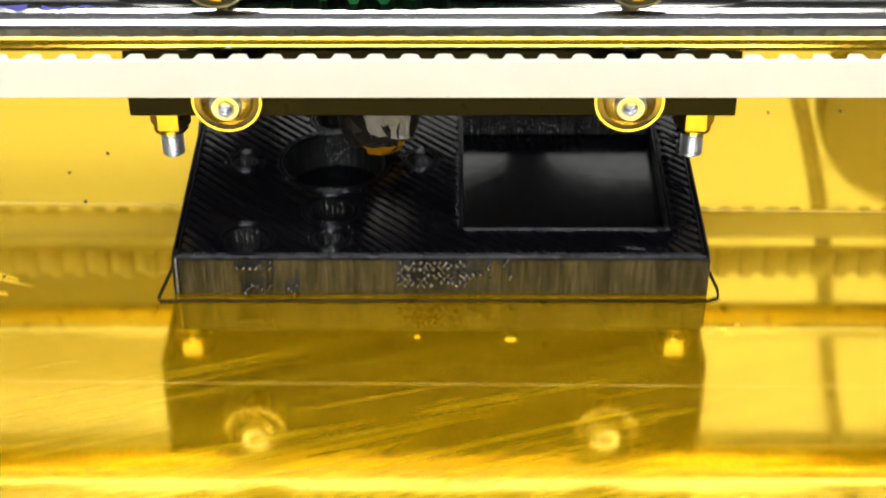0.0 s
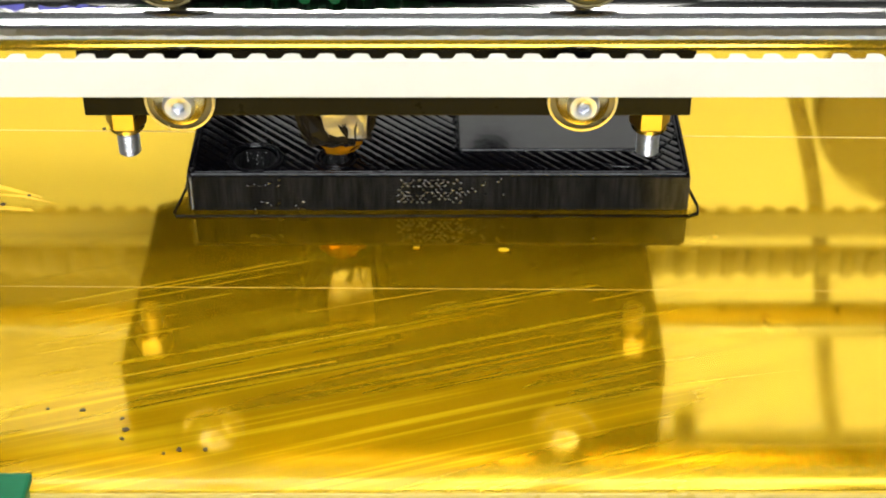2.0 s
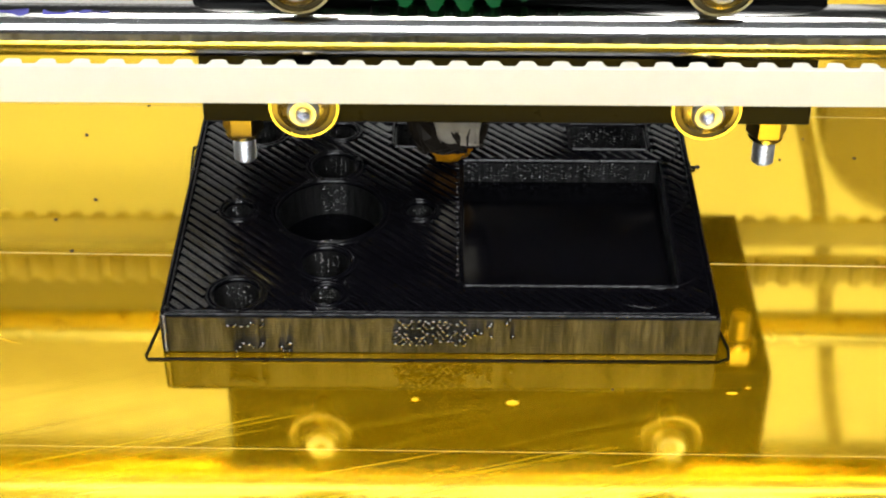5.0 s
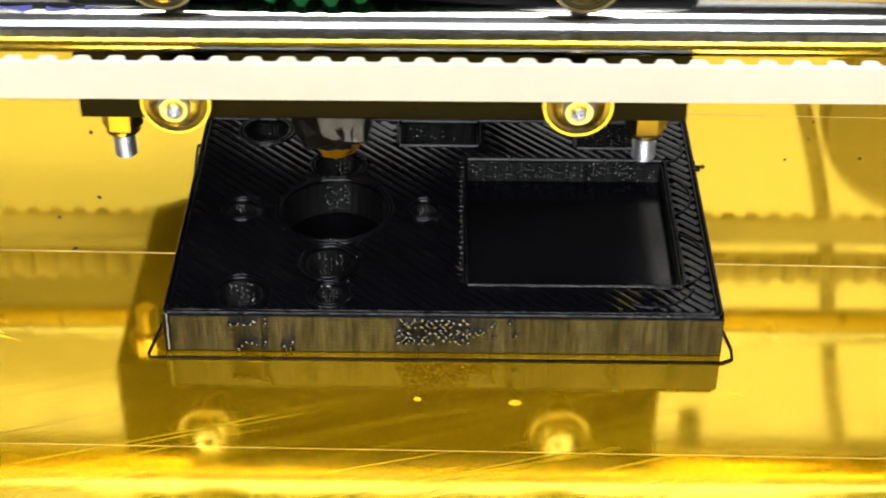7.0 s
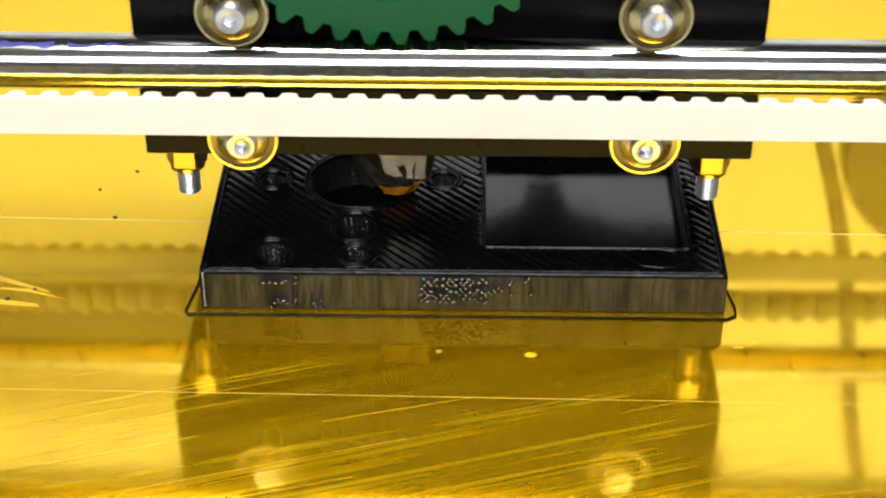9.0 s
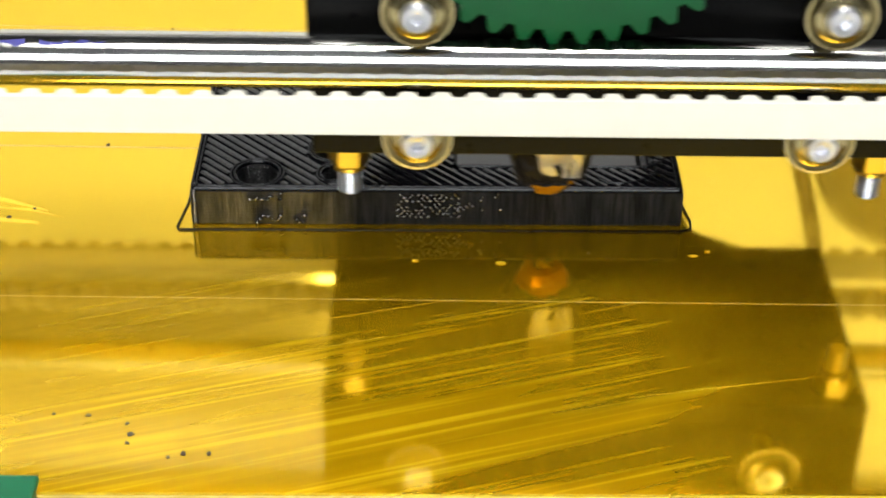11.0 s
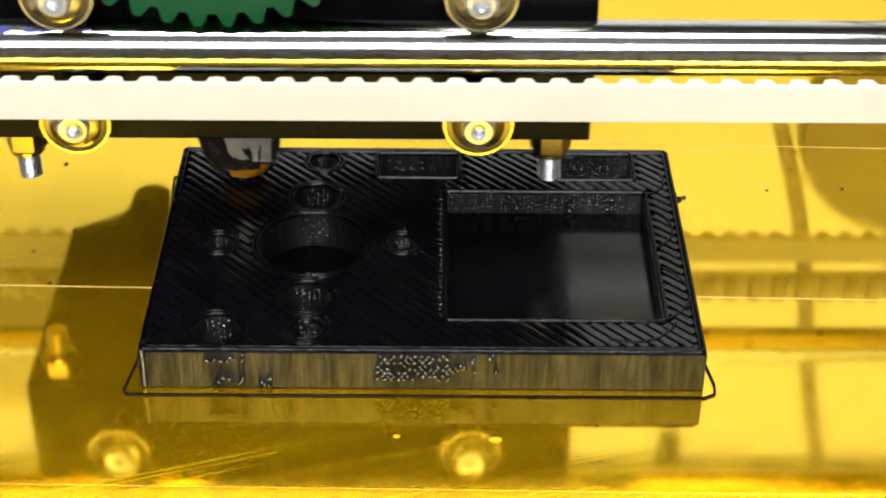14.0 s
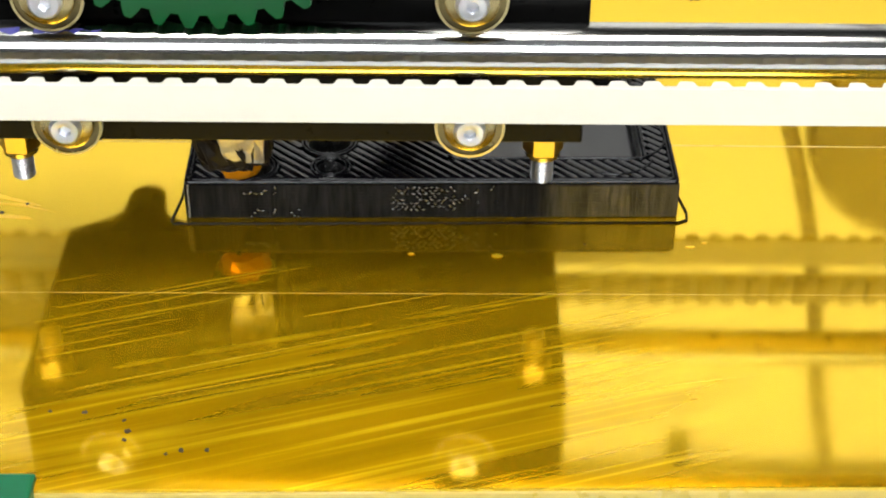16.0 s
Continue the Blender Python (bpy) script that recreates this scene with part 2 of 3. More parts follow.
CLIP = material("green_clip_plastic", (0.002, 0.12, 0.05), 0.35, vary=0.12)
# near black, so the unseen walls and ceiling put no stray light on the print
LIGHT_SINK = material("light_sink_paint", (0.04, 0.04, 0.04), 0.8, vary=0.05, scale=4)
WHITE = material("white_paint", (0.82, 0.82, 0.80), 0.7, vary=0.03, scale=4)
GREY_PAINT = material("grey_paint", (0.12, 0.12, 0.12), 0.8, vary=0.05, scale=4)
# darker copy of the white belt rubber: the rear belts' shade is in the colour
SHADED_BELT = material("shaded_white_rubber", (0.34, 0.33, 0.30), 0.7, vary=0.1)
CHROME = material("bright_plated_steel", (0.34, 0.29, 0.15), 0.26, 1.0, vary=0.08, rough_vary=0.05)
NUT = material("plated_nut", (0.26, 0.20, 0.07), 0.32, 1.0, vary=0.15)
DARK_STEEL = material("oiled_steel", (0.16, 0.13, 0.06), 0.3, 1.0, vary=0.2)
DULL_STEEL = material("dull_steel", (0.26, 0.26, 0.25), 0.3, 1.0, vary=0.1)
CHAR = material("charred_tape", (0.008, 0.006, 0.004), 0.5, vary=0.5, bump=0.8, bump_scale=500, spec=0.15)
COTTON = material("white_insulation", (0.78, 0.86, 0.98), 0.9, vary=0.1, scale=120, bump=0.8, bump_scale=160)
GLASS_EDGE = material("plate_edge", (0.45, 0.33, 0.06), 0.3, vary=0.1)
FOIL = material("crumpled_foil_wrap", (0.34, 0.31, 0.25), 0.38, 0.5, vary=0.6, bump=0.8, bump_scale=700)
AMBER = material("amber_tape", (0.42, 0.18, 0.006), 0.18, 0.3, vary=0.3, bump=0.4, bump_scale=600)
BRASS_TIP = material("brass_nozzle", (0.72, 0.45, 0.12), 0.25, 1.0, vary=0.15)
SEAM = material("tape_seam", (0.62, 0.46, 0.14), 0.3, vary=0.2)
BEADS = material("glossy_black_beads", (0.006, 0.006, 0.006), 0.12, vary=0.2, spec=1.0, rough_vary=0.05)
# glow that only makes the white glint mirrored in the bed film
GLINT = glow("glint_glow", (1, 1, 0.95), 8.0)
SOOT = material("burnt_speck", (0.03, 0.015, 0.005), 0.6)
SCRAPED = material("rubbed_film", (0.82, 0.52, 0.02), 0.3, vary=0.2)
SCORE = material("scraped_film", (0.60, 0.40, 0.02), 0.35, vary=0.15)
BLUE = material("blue_print", (0.03, 0.08, 0.36), 0.5, vary=0.15)
ORANGE = material("orange_card", (0.80, 0.33, 0.02), 0.6, vary=0.1)
DARK_GREEN = material("green_board", (0.01, 0.10, 0.05), 0.4, vary=0.2)
INK = material("blue_marker", (0.03, 0.03, 0.22), 0.5, vary=0.3, scale=900)
SHELL_GREY = material("smoky_plastic", (0.20, 0.17, 0.12), 0.5, vary=0.2)
FRAME_GREY = material("dull_frame", (0.20, 0.19, 0.17), 0.5, vary=0.15)
BAND_BOARD = material("reflection_band_board", (0.42, 0.38, 0.30), 0.6, vary=0.12, scale=20)
LAMP = glow("lamp_diffuser", (1.0, 0.97, 0.92), LAMP_STRENGTH)
WINDOW = glow("window_sky", (0.95, 0.98, 1.0), WINDOW_STRENGTH)


# ---- mesh helpers, all in millimetres ----
def box(bm, x0, x1, y0, y1, z0, z1, bevel=0.0):
    geo = bmesh.ops.create_cube(bm, size=1, matrix=Matrix.Translation(((x0 + x1) / 2 * MM, (y0 + y1) / 2 * MM, (z0 + z1) / 2 * MM)) @ Matrix.Diagonal(((x1 - x0) * MM, (y1 - y0) * MM, (z1 - z0) * MM, 1)))
    if bevel:
        edges = list({e for v in geo["verts"] for e in v.link_edges})
        bmesh.ops.bevel(bm, geom=edges, offset=bevel * MM, segments=2, profile=0.5, affect="EDGES", clamp_overlap=True)
    return bm


def spin(bm, profile, centre, axis="z", seg=32):
    """A turned solid: profile of (radius, along) in mm round an axis through centre."""
    rings = []
    for r, a in profile:
        ring = []
        for i in range(seg):
            t = 2 * math.pi * i / seg
            u, v = r * math.cos(t), r * math.sin(t)
            p = {"z": (u, v, a), "y": (u, a, v), "x": (a, u, v)}[axis]
            ring.append(bm.verts.new([(c + q) * MM for c, q in zip(centre, p)]))
        rings.append(ring)
    for a, b in zip(rings, rings[1:]):
        for i in range(seg):
            bm.faces.new((a[i], a[(i + 1) % seg], b[(i + 1) % seg], b[i]))
    bm.faces.new(rings[0])
    bm.faces.new(rings[-1])
    bmesh.ops.recalc_face_normals(bm, faces=bm.faces)
    return bm


def part(name, bm, mat, parent=None, label="", smooth=False):
    me = bpy.data.meshes.new(name)
    bmesh.ops.recalc_face_normals(bm, faces=bm.faces)
    bm.to_mesh(me)
    bm.free()
    if smooth:
        me.polygons.foreach_set("use_smooth", [True] * len(me.polygons))
        me.set_sharp_from_angle(angle=radians(38))
    me.materials.append(mat)
    ob = new(name, me)
    if parent:
        ob.parent = parent
    if label:
        tagged(ob, label)
    return ob


def thing(name, label, category, group="", kind=""):
    return tagged(new(name), label, category, group, kind)


B = bmesh.new


# ---- the room ----
def room():
    x0, x1, y0, y1, z0, z1 = -1600, 1600, -1500, 1100, -800, 1700
    # only the back wall is white; the others, added and dark, shape the reflections
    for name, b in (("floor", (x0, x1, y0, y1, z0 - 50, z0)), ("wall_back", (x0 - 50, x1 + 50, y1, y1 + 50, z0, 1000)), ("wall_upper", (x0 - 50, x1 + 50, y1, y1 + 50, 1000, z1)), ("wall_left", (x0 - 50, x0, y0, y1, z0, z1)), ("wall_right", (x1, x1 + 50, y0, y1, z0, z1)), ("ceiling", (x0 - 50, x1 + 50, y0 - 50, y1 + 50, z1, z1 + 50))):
        tagged(part(name, box(B(), *b), WHITE if name == "wall_back" else GREY_PAINT if name == "floor" else LIGHT_SINK), "added matt painted room " + name.split("_")[0], name.split("_")[0], kind="structure")
    # front wall, unseen too, kept grey to hold down stray light
    bm = B()
    for b in ((x0 - 50, -700, y0 - 50, y0, z0, z1), (700, x1 + 50, y0 - 50, y0, z0, z1), (-700, 700, y0 - 50, y0, z0, 700), (-700, 700, y0 - 50, y0, 1550, z1)):
        box(bm, *b)
    tagged(part("wall_front", bm, GREY_PAINT), "grey painted wall with a wide window opening", "wall", kind="structure")
    w = thing("window_1", "bright daylit window in a grey wall", "window", kind="structure")
    part("pane", box(B(), -690, 690, y0 - 40, y0 - 30, 710, 1540), WINDOW, w)
    bm = B()
    for b in ((-700, -660, y0 - 45, y0 + 5, 700, 1550), (660, 700, y0 - 45, y0 + 5, 700, 1550), (-660, 660, y0 - 45, y0 + 5, 700, 730), (-660, 660, y0 - 45, y0 + 5, 1520, 1550), (-20, 20, y0 - 45, y0 + 5, 730, 1520)):
        box(bm, *b)
    part("window_frame", bm, WHITE, w)
    lamp = thing("ceiling_light", "oblong white ceiling light panel", "ceiling light")
    part("diffuser", box(B(), -400, 400, -300, 150, 1684, 1694, 2), LAMP, lamp)
    bm = B()
    for b in ((-420, -401, -320, 170, 1678, 1699), (401, 420, -320, 170, 1678, 1699), (-401, 401, -320, -301, 1678, 1699), (-401, 401, 151, 170, 1678, 1699)):
        box(bm, *b)
    part("frame", bm, WHITE, lamp)
    t = thing("table", "white topped work table under the printer", "table")
    part("tabletop", box(B(), -700, 700, -100, 900, -90, -60, 3), WHITE, t)
    for sx in (-660, 660):
        for sy in (-60, 860):
            part("leg", box(B(), sx - 25, sx + 25, sy - 25, sy + 25, -800, -90, 3), FRAME_GREY, t)


# ---- printer: rods and belts ----
ROD_Y, ROD_Z = 218.0, 43.1


def rod(y, z, r, label, mat):
    t = thing("smooth_rod", label, "rod", "guide rods")
    part("shaft", spin(B(), [(r - 0.4, -300), (r, -299.6), (r, 299.6), (r - 0.4, 300)], (0, y, z), "x", 48), mat, t, smooth=True)
    return t


def belt(y, z0, z1, teeth, phase, label, mat):
    """A flat 6 mm belt on edge with round teeth every 5 mm; teeth = +1 behind, -1 in front."""
    t = thing("drive_belt", label, "belt", "drive belts")
    base = -0.9 * teeth
    part("band", box(B(), -240, 240, *sorted((y + base, y - 0.02 * teeth)), z0, z1, 0.12), mat, t)
    bm = B()
    prof = [(u, teeth * v) for u, v in ((1.55, 0.0), (1.32, 0.35), (1.1, 1.0), (0.85, 1.32), (0.0, 1.4), (-0.85, 1.32), (-1.1, 1.0), (-1.32, 0.35), (-1.55, 0.0))]
    lo = [bm.verts.new((u * MM, v * MM, (z0 + 0.05) * MM)) for u, v in prof]
    hi = [bm.verts.new((u * MM, v * MM, (z1 - 0.05) * MM)) for u, v in prof]
    for i in range(9):
        k = (i + 1) % 9
        bm.faces.new((lo[i], lo[k], hi[k], hi[i]))
    bm.faces.new(lo)
    bm.faces.new(hi)
    first = part("tooth", bm, mat, t, smooth=True)
    for k in range(-30, 40):
        o = first if k == -30 else new("tooth", first.data)
        o.parent = t
        o.location = ((phase + k * 4.68) * MM, y * MM, 0)
    return t


# ---- printer: the carriage ----
def carriage():
    c = thing("x_carriage", "black acrylic printer carriage with rollers and hot end", "carriage")
    part("front_plate", box(B(), -45.4, 46.5, 223.4, 226.4, 28.2, 112, 0.3), BLACK_SHEET, c)
    base = part("bottom_plate", box(B(), -45.3, 46.4, 223.2, 270, 24.3, 28.0, 0.3), BLACK_SHEET, c)
    for x in (-32.0, 18.2):
        part("lug", lug(x), BLACK_SHEET, base)
    part("top_plate", box(B(), -44, 44, 226.6, 272, 82, 86, 0.4), BLACK_SHEET, c)
    part("extruder_body", box(B(), -30, 20, 230, 268, 86.2, 140, 2), BLACK, c)
    part("motor", box(B(), -22, 20, 272.2, 306, 80, 122, 3), BLACK, c, "dark stepper motor body")
    part("collar", spin(B(), [(7.5, 28.1), (7.5, 60), (5, 82)], (-7.8, 242, 0), "z", 28), BLACK, c, smooth=True)
    for sx in (-29.2, 29.2):
        for z, y in ((ROD_Z - 11.1, ROD_Y + 1.7), (ROD_Z + 10.1, ROD_Y)):
            roller = part("roller", spin(B(), [(4.3, -4.5), (5.0, -4.7), (5.15, -4.4), (5.1, -3.9), (4.2, -3.6), (1.5, -3.4), (1.5, 223.3 - y)], (sx, y, z), "y", 40), DARK_STEEL, c, "steel roller disc with bright rim", True)
            part("rim", spin_ring(sx, z, 4.7, 5.1, y - 5.0, y - 4.4), CHROME, roller, smooth=True)
            part("washer", spin(B(), [(3.4, -5.6), (3.8, -5.3), (3.9, -4.5)], (sx, y, z), "y", 32), CHROME, roller, smooth=True)
            part("bolt_head", socket_head(sx, y - 5.7, z, 2.35, 1.2), ZINC, roller, "silver socket-head bolt", True)
    for sx in (-39.9, 40.8):
        bolt = part("hanging_bolt", threaded(sx, 227.2, 15.2, 24.2, 1.75), ZINC, c, "threaded steel bolt end", True)
        part("nut", hex_nut(sx, 227.2, 20.4, 24.2, 3.15), NUT, bolt, "bright plated hexagon nut")
        part("nut_collar", spin(B(), [(2.3, 19.6), (2.7, 20.0), (2.7, 20.6)], (sx, 227.2, 0), "z", 28), CHROME, bolt, smooth=True)
    hot_end(c)
    gear(c)
    return c


def lug(x):
    """A rounded tab with sloping shoulders on the rear edge of the bottom plate."""
    bm = B()
    prof = [(-13, 270.2), (-9, 272.5), (-5.5, 274.6), (-3.9, 276.5), (-3.5, 282)] + [(3.5 * math.cos(math.pi - math.pi * i / 8), 282 + 3.5 * math.sin(math.pi * i / 8)) for i in range(1, 8)] + [(3.5, 282), (3.9, 276.5), (5.5, 274.6), (9, 272.5), (13, 270.2)]
    lo = [bm.verts.new(((x + u) * MM, v * MM, 24.4 * MM)) for u, v in prof]
    hi = [bm.verts.new(((x + u) * MM, v * MM, 27.9 * MM)) for u, v in prof]
    n = len(lo)
    for i in range(n):
        j = (i + 1) % n
        bm.faces.new((lo[i], lo[j], hi[j], hi[i]))
    bm.faces.new(lo)
    bm.faces.new(hi)
    return bm


def spin_ring(x, z, r0, r1, y0, y1, seg=40):
    bm = B()
    rings = [[bm.verts.new(((x + r * math.cos(2 * math.pi * i / seg)) * MM, y * MM, (z + r * math.sin(2 * math.pi * i / seg)) * MM)) for i in range(seg)] for r, y in ((r0, y1), (r0, y0), (r1, y0), (r1, y1))]
    for k in range(4):
        p, q = rings[k], rings[(k + 1) % 4]
        for i in range(seg):
            bm.faces.new((p[i], p[(i + 1) % seg], q[(i + 1) % seg], q[i]))
    return bm


def socket_head(x, y, z, r, h):
    bm = B()
    seg = 24
    def ring(rad, yy, n=seg, turn=0.0):
        return [bm.verts.new(((x + rad * math.cos(2 * math.pi * (i + turn) / n)) * MM, yy * MM, (z + rad * math.sin(2 * math.pi * (i + turn) / n)) * MM)) for i in range(n)]
    rings = [ring(r, y), ring(r, y - h + 0.4), ring(r - 0.4, y - h), ring(1.15, y - h)]
    inner = []
    for yy in (y - h + 0.15, y - h + 1.15):
        loop = []
        for i in range(seg):
            a = 2 * math.pi * i / seg
            k = math.cos(math.pi / 6) / math.cos((a + math.pi / 6) % (math.pi / 3) - math.pi / 6)
            loop.append(bm.verts.new(((x + 0.95 * k * math.cos(a)) * MM, yy * MM, (z + 0.95 * k * math.sin(a)) * MM)))
        inner.append(loop)
    for a, b in zip(rings + inner, (rings + inner)[1:]):
        for i in range(seg):
            bm.faces.new((a[i], a[(i + 1) % seg], b[(i + 1) % seg], b[i]))
    bm.faces.new(inner[-1])
    bm.faces.new(rings[0])
    return bm


def threaded(x, y, z0, z1, r):
    prof = [(r * 0.75, z0), (r * 0.9, z0 + 0.25)]
    z = z0 + 0.4
    while z < z1:
        prof += [(r, z), (r * 0.86, z + 0.28)]
        z += 0.55
    return spin(B(), prof, (x, y, 0), "z", 20)


def hex_nut(x, y, z0, z1, r):
    bm = B()
    spin(bm, [(r * 0.86, z0), (r, z0 + 0.5), (r, z1 - 0.4), (r * 0.88, z1)], (x, y, 0), "z", 6)
    return bm


def crumple(bm, cuts, shape):
    bmesh.ops.subdivide_edges(bm, edges=bm.edges[:], cuts=cuts, use_grid_fill=True)
    for v in bm.verts:
        v.co = Vector(shape(*[q / MM for q in v.co])) * MM
    return bm


def hot_end(c):
    rng = random.Random(4)
    def j(a):
        return rng.uniform(-a, a)
    h = part("hot_end", spin(B(), [(3.6, 10), (4.6, 12), (6, 18), (6, 24.2)], (-7.8, 240.5, 0), "z", 28), BLACK, c, "hot end wrapped in foil and amber tape", True)
    def foil(x, y, z):
        k = min(1, max(0, (z - 10) / 9))
        return ((x + 6.2) * (0.72 + 0.28 * k) - 6.2 + j(0.35), (y - 240) * (0.75 + 0.25 * k) + 240 + j(0.35), z + j(0.25))
    part("foil_wrap", crumple(box(B(), -10.6, -3.0, 234.0, 246, 12.8, 24.0, 0.4), 4, foil), FOIL, h, "crumpled silvery foil wrap")
    def char(x, y, z):
        k = (z - 11) / 13
        return (x + (1 - k) * 4.2 + j(0.7), y + j(0.5), z + j(0.4))
    part("charred_wrap", crumple(box(B(), -16.6, -9.4, 234.6, 246, 11.6, 24.0, 0.6), 4, char), CHAR, h, "charred black wrap")
    def char_side(x, y, z):
        return (x - (1 - (z - 11) / 13) * 2.4 + j(0.5), y + j(0.5), z + j(0.4))
    part("charred_wrap", crumple(box(B(), -3.6, -0.6, 235.0, 246, 12.4, 24.0, 0.5), 3, char_side), CHAR, h, "charred black wrap")
    bm = spin(B(), [(1.8, 7.7), (3.3, 8.3), (4.4, 10.0), (4.7, 13.0)], (-8.2, 240.5, 0), "z", 12)
    for v in bm.verts:
        v.co += Vector((j(0.35), j(0.35), j(0.2))) * MM
    part("amber_tape", bm, AMBER, h, "amber heat tape")
    part("nozzle", spin(B(), [(0.5, 7.12), (0.9, 7.2), (2.4, 8.2), (2.6, 9.0), (2.6, 10)], (-8.2, 240.5, 0), "z", 20), BRASS_TIP, h, smooth=True)


def gear(c):
    teeth, r0, r1 = 48, 30.9, 33.0
    cx, cz, y0, y1 = -8.2, 47.5 + r1, 215.2, 221.0
    bm = B()
    outline = []
    for k in range(teeth):
        for u, r in ((0.0, r0), (0.14, r0), (0.22, r0 + 0.8), (0.31, r1 - 0.6), (0.38, r1 - 0.1), (0.5, r1), (0.62, r1 - 0.1), (0.69, r1 - 0.6), (0.78, r0 + 0.8), (0.86, r0)):
            a = 2 * math.pi * (k + u) / teeth
            outline.append((r * math.cos(a), r * math.sin(a)))
    f = [bm.verts.new(((cx + u) * MM, y0 * MM, (cz + v) * MM)) for u, v in outline]
    b = [bm.verts.new(((cx + u) * MM, y1 * MM, (cz + v) * MM)) for u, v in outline]
    n = len(f)
    inner = [bm.verts.new(((cx + 26.2 * math.cos(2 * math.pi * i / n)) * MM, y0 * MM, (cz + 26.2 * math.sin(2 * math.pi * i / n)) * MM)) for i in range(n)]
    deep = [bm.verts.new(((cx + 26.0 * math.cos(2 * math.pi * i / n)) * MM, (y0 + 2) * MM, (cz + 26.0 * math.sin(2 * math.pi * i / n)) * MM)) for i in range(n)]
    for i in range(n):
        j = (i + 1) % n
        bm.faces.new((f[i], f[j], b[j], b[i]))
        bm.faces.new((f[i], f[j], inner[j], inner[i]))
        bm.faces.new((inner[i], inner[j], deep[j], deep[i]))
    bm.faces.new(deep)
    bm.faces.new(b)
    g = part("drive_gear", bm, GREEN, c, "large green printed gear wheel")
    part("hub", spin(B(), [(6, y0 - 3), (6.5, y0 - 2.5), (6.5, y0 + 2)], (cx, 0, cz), "y", 28), GREEN, g, smooth=True)


# ---- the bed: its own space, front edge of the print at y = 0 ----
def bed():
    b = thing("print_bed", "glossy amber film covered printer bed plate", "printer bed")
    film = part("film", box(B(), -110, 110, -65.6, 129.5, -0.6, 0.0, 0.15), GOLD, b, "amber heat-resistant film")
    part("plate", box(B(), -110, 110, -65.8, 129.2, -4.2, -0.62, 0.3), GLASS_EDGE, b, "plate edge")
    bm = B()
    box(bm, -112, 112, -82, 128, -12, -4.4, 1.5)
    part("insulation", bm, COTTON, b, "white cottony insulation sheet")
    for y, lean, w in ((23.6, -1.0, 0.28), (69.2, -1.3, 0.16), (-21.2, -0.6, 0.05)):
        bm = B()
        k = math.tan(radians(lean))
        v = [bm.verts.new((x * MM, (y + x * k + d) * MM, z * MM)) for z in (0.0, 0.03) for x, d in ((-110, -w / 2), (110, -w / 2), (110, w / 2), (-110, w / 2))]
        for q in ((0, 1, 2, 3), (4, 5, 6, 7), (0, 1, 5, 4), (1, 2, 6, 5), (2, 3, 7, 6), (3, 0, 4, 7)):
            bm.faces.new([v[i] for i in q])
        part("tape_seam", bm, SEAM, film, "pale seam between film strips")
    for x, y, r in ((-59.8, 25.4, 0.45), (-58.5, 40, 0.4), (-64, 34, 0.3), (62.6, 60.2, 0.3), (70.5, 54.0, 0.35), (64.5, 66, 0.3), (57.5, 53.5, 0.3), (-63.5, 60.3, 0.5), (-54, 70.2, 0.3), (-51.0, -49.5, 0.45), (-44.4, -53.6, 0.5), (-45.2, -51.2, 0.35), (-44.6, -55.4, 0.4), (-36.4, -57.6, 0.55), (-32.8, -57.6, 0.4), (-38.4, -58.4, 0.3), (-56.0, -49.2, 0.3), (-72.8, 1.8, 0.5), (-69, 4.4, 0.35), (24, -8, 0.3), (43, 51, 0.5)):
        x += 0.9
        rng = random.Random(int(x * 10))
        pts = [(x + r * rng.uniform(0.5, 1.2) * math.cos(a), y + r * rng.uniform(0.5, 1.2) * math.sin(a)) for a in [2 * math.pi * i / 7 for i in range(7)]]
        part("burnt_speck", prism(pts, 0.0, 0.12), SOOT, film)
    for pts in ([(-78, 9.6), (-66, 4.2), (-65.5, 3.6), (-78, 8.0)], [(-78, 2.6), (-67, 0.6), (-66.4, -0.2), (-78, 0.9)], [(-78, 5.2), (-69, 4.6), (-62.5, 1.8), (-69, 3.8)]):
        part("scrape", prism(pts, 0.0, 0.03), SCRAPED, film, "pale scraped streak")
    for x, y, l, a in ((-52, -44, 46, 17), (-44, -47, 30, 16), (-20, -27, 22, 15), (28, -45, 30, 10)):
        c, q = math.cos(radians(a)), math.sin(radians(a))
        part("scratch", prism([(x, y), (x + l * c, y + l * q - 0.03), (x + l * c * 1.01, y + l * q), (x + l * c * 0.5, y + l * q * 0.5 + 0.07)], 0.0, 0.02), SCORE, film, "fine bright scratch")
    for x, y, rx, ry in ((-3.5, -10.4, 0.5, 0.3), (10.4, -11.0, 0.9, 0.5), (42, -8.6, 0.8, 0.2), (44.5, -7.4, 0.4, 0.2)):
        part("flake", prism([(x + rx * math.cos(a), y + ry * math.sin(a)) for a in [2 * math.pi * i / 8 for i in range(8)]], 0.0, 0.1), SCRAPED, film, "pale flake on the film")
    part("burnt_thread", tube(B(), [(53.5 + 0.9 * i, 79 + 0.5 * i + 0.7 * math.sin(2.4 * i), 0.1) for i in range(7)], 0.09, False), SOOT, film, "curl of burnt thread")
    return b


def prism(pts, z0, z1):
    bm = B()
    lo = [bm.verts.new((x * MM, y * MM, z0 * MM)) for x, y in pts]
    hi = [bm.verts.new((x * MM, y * MM, z1 * MM)) for x, y in pts]
    n = len(pts)
    for i in range(n):
        bm.faces.new((lo[i], lo[(i + 1) % n], hi[(i + 1) % n], hi[i]))
    bm.faces.new(lo)
    bm.faces.new(hi)
    return bm


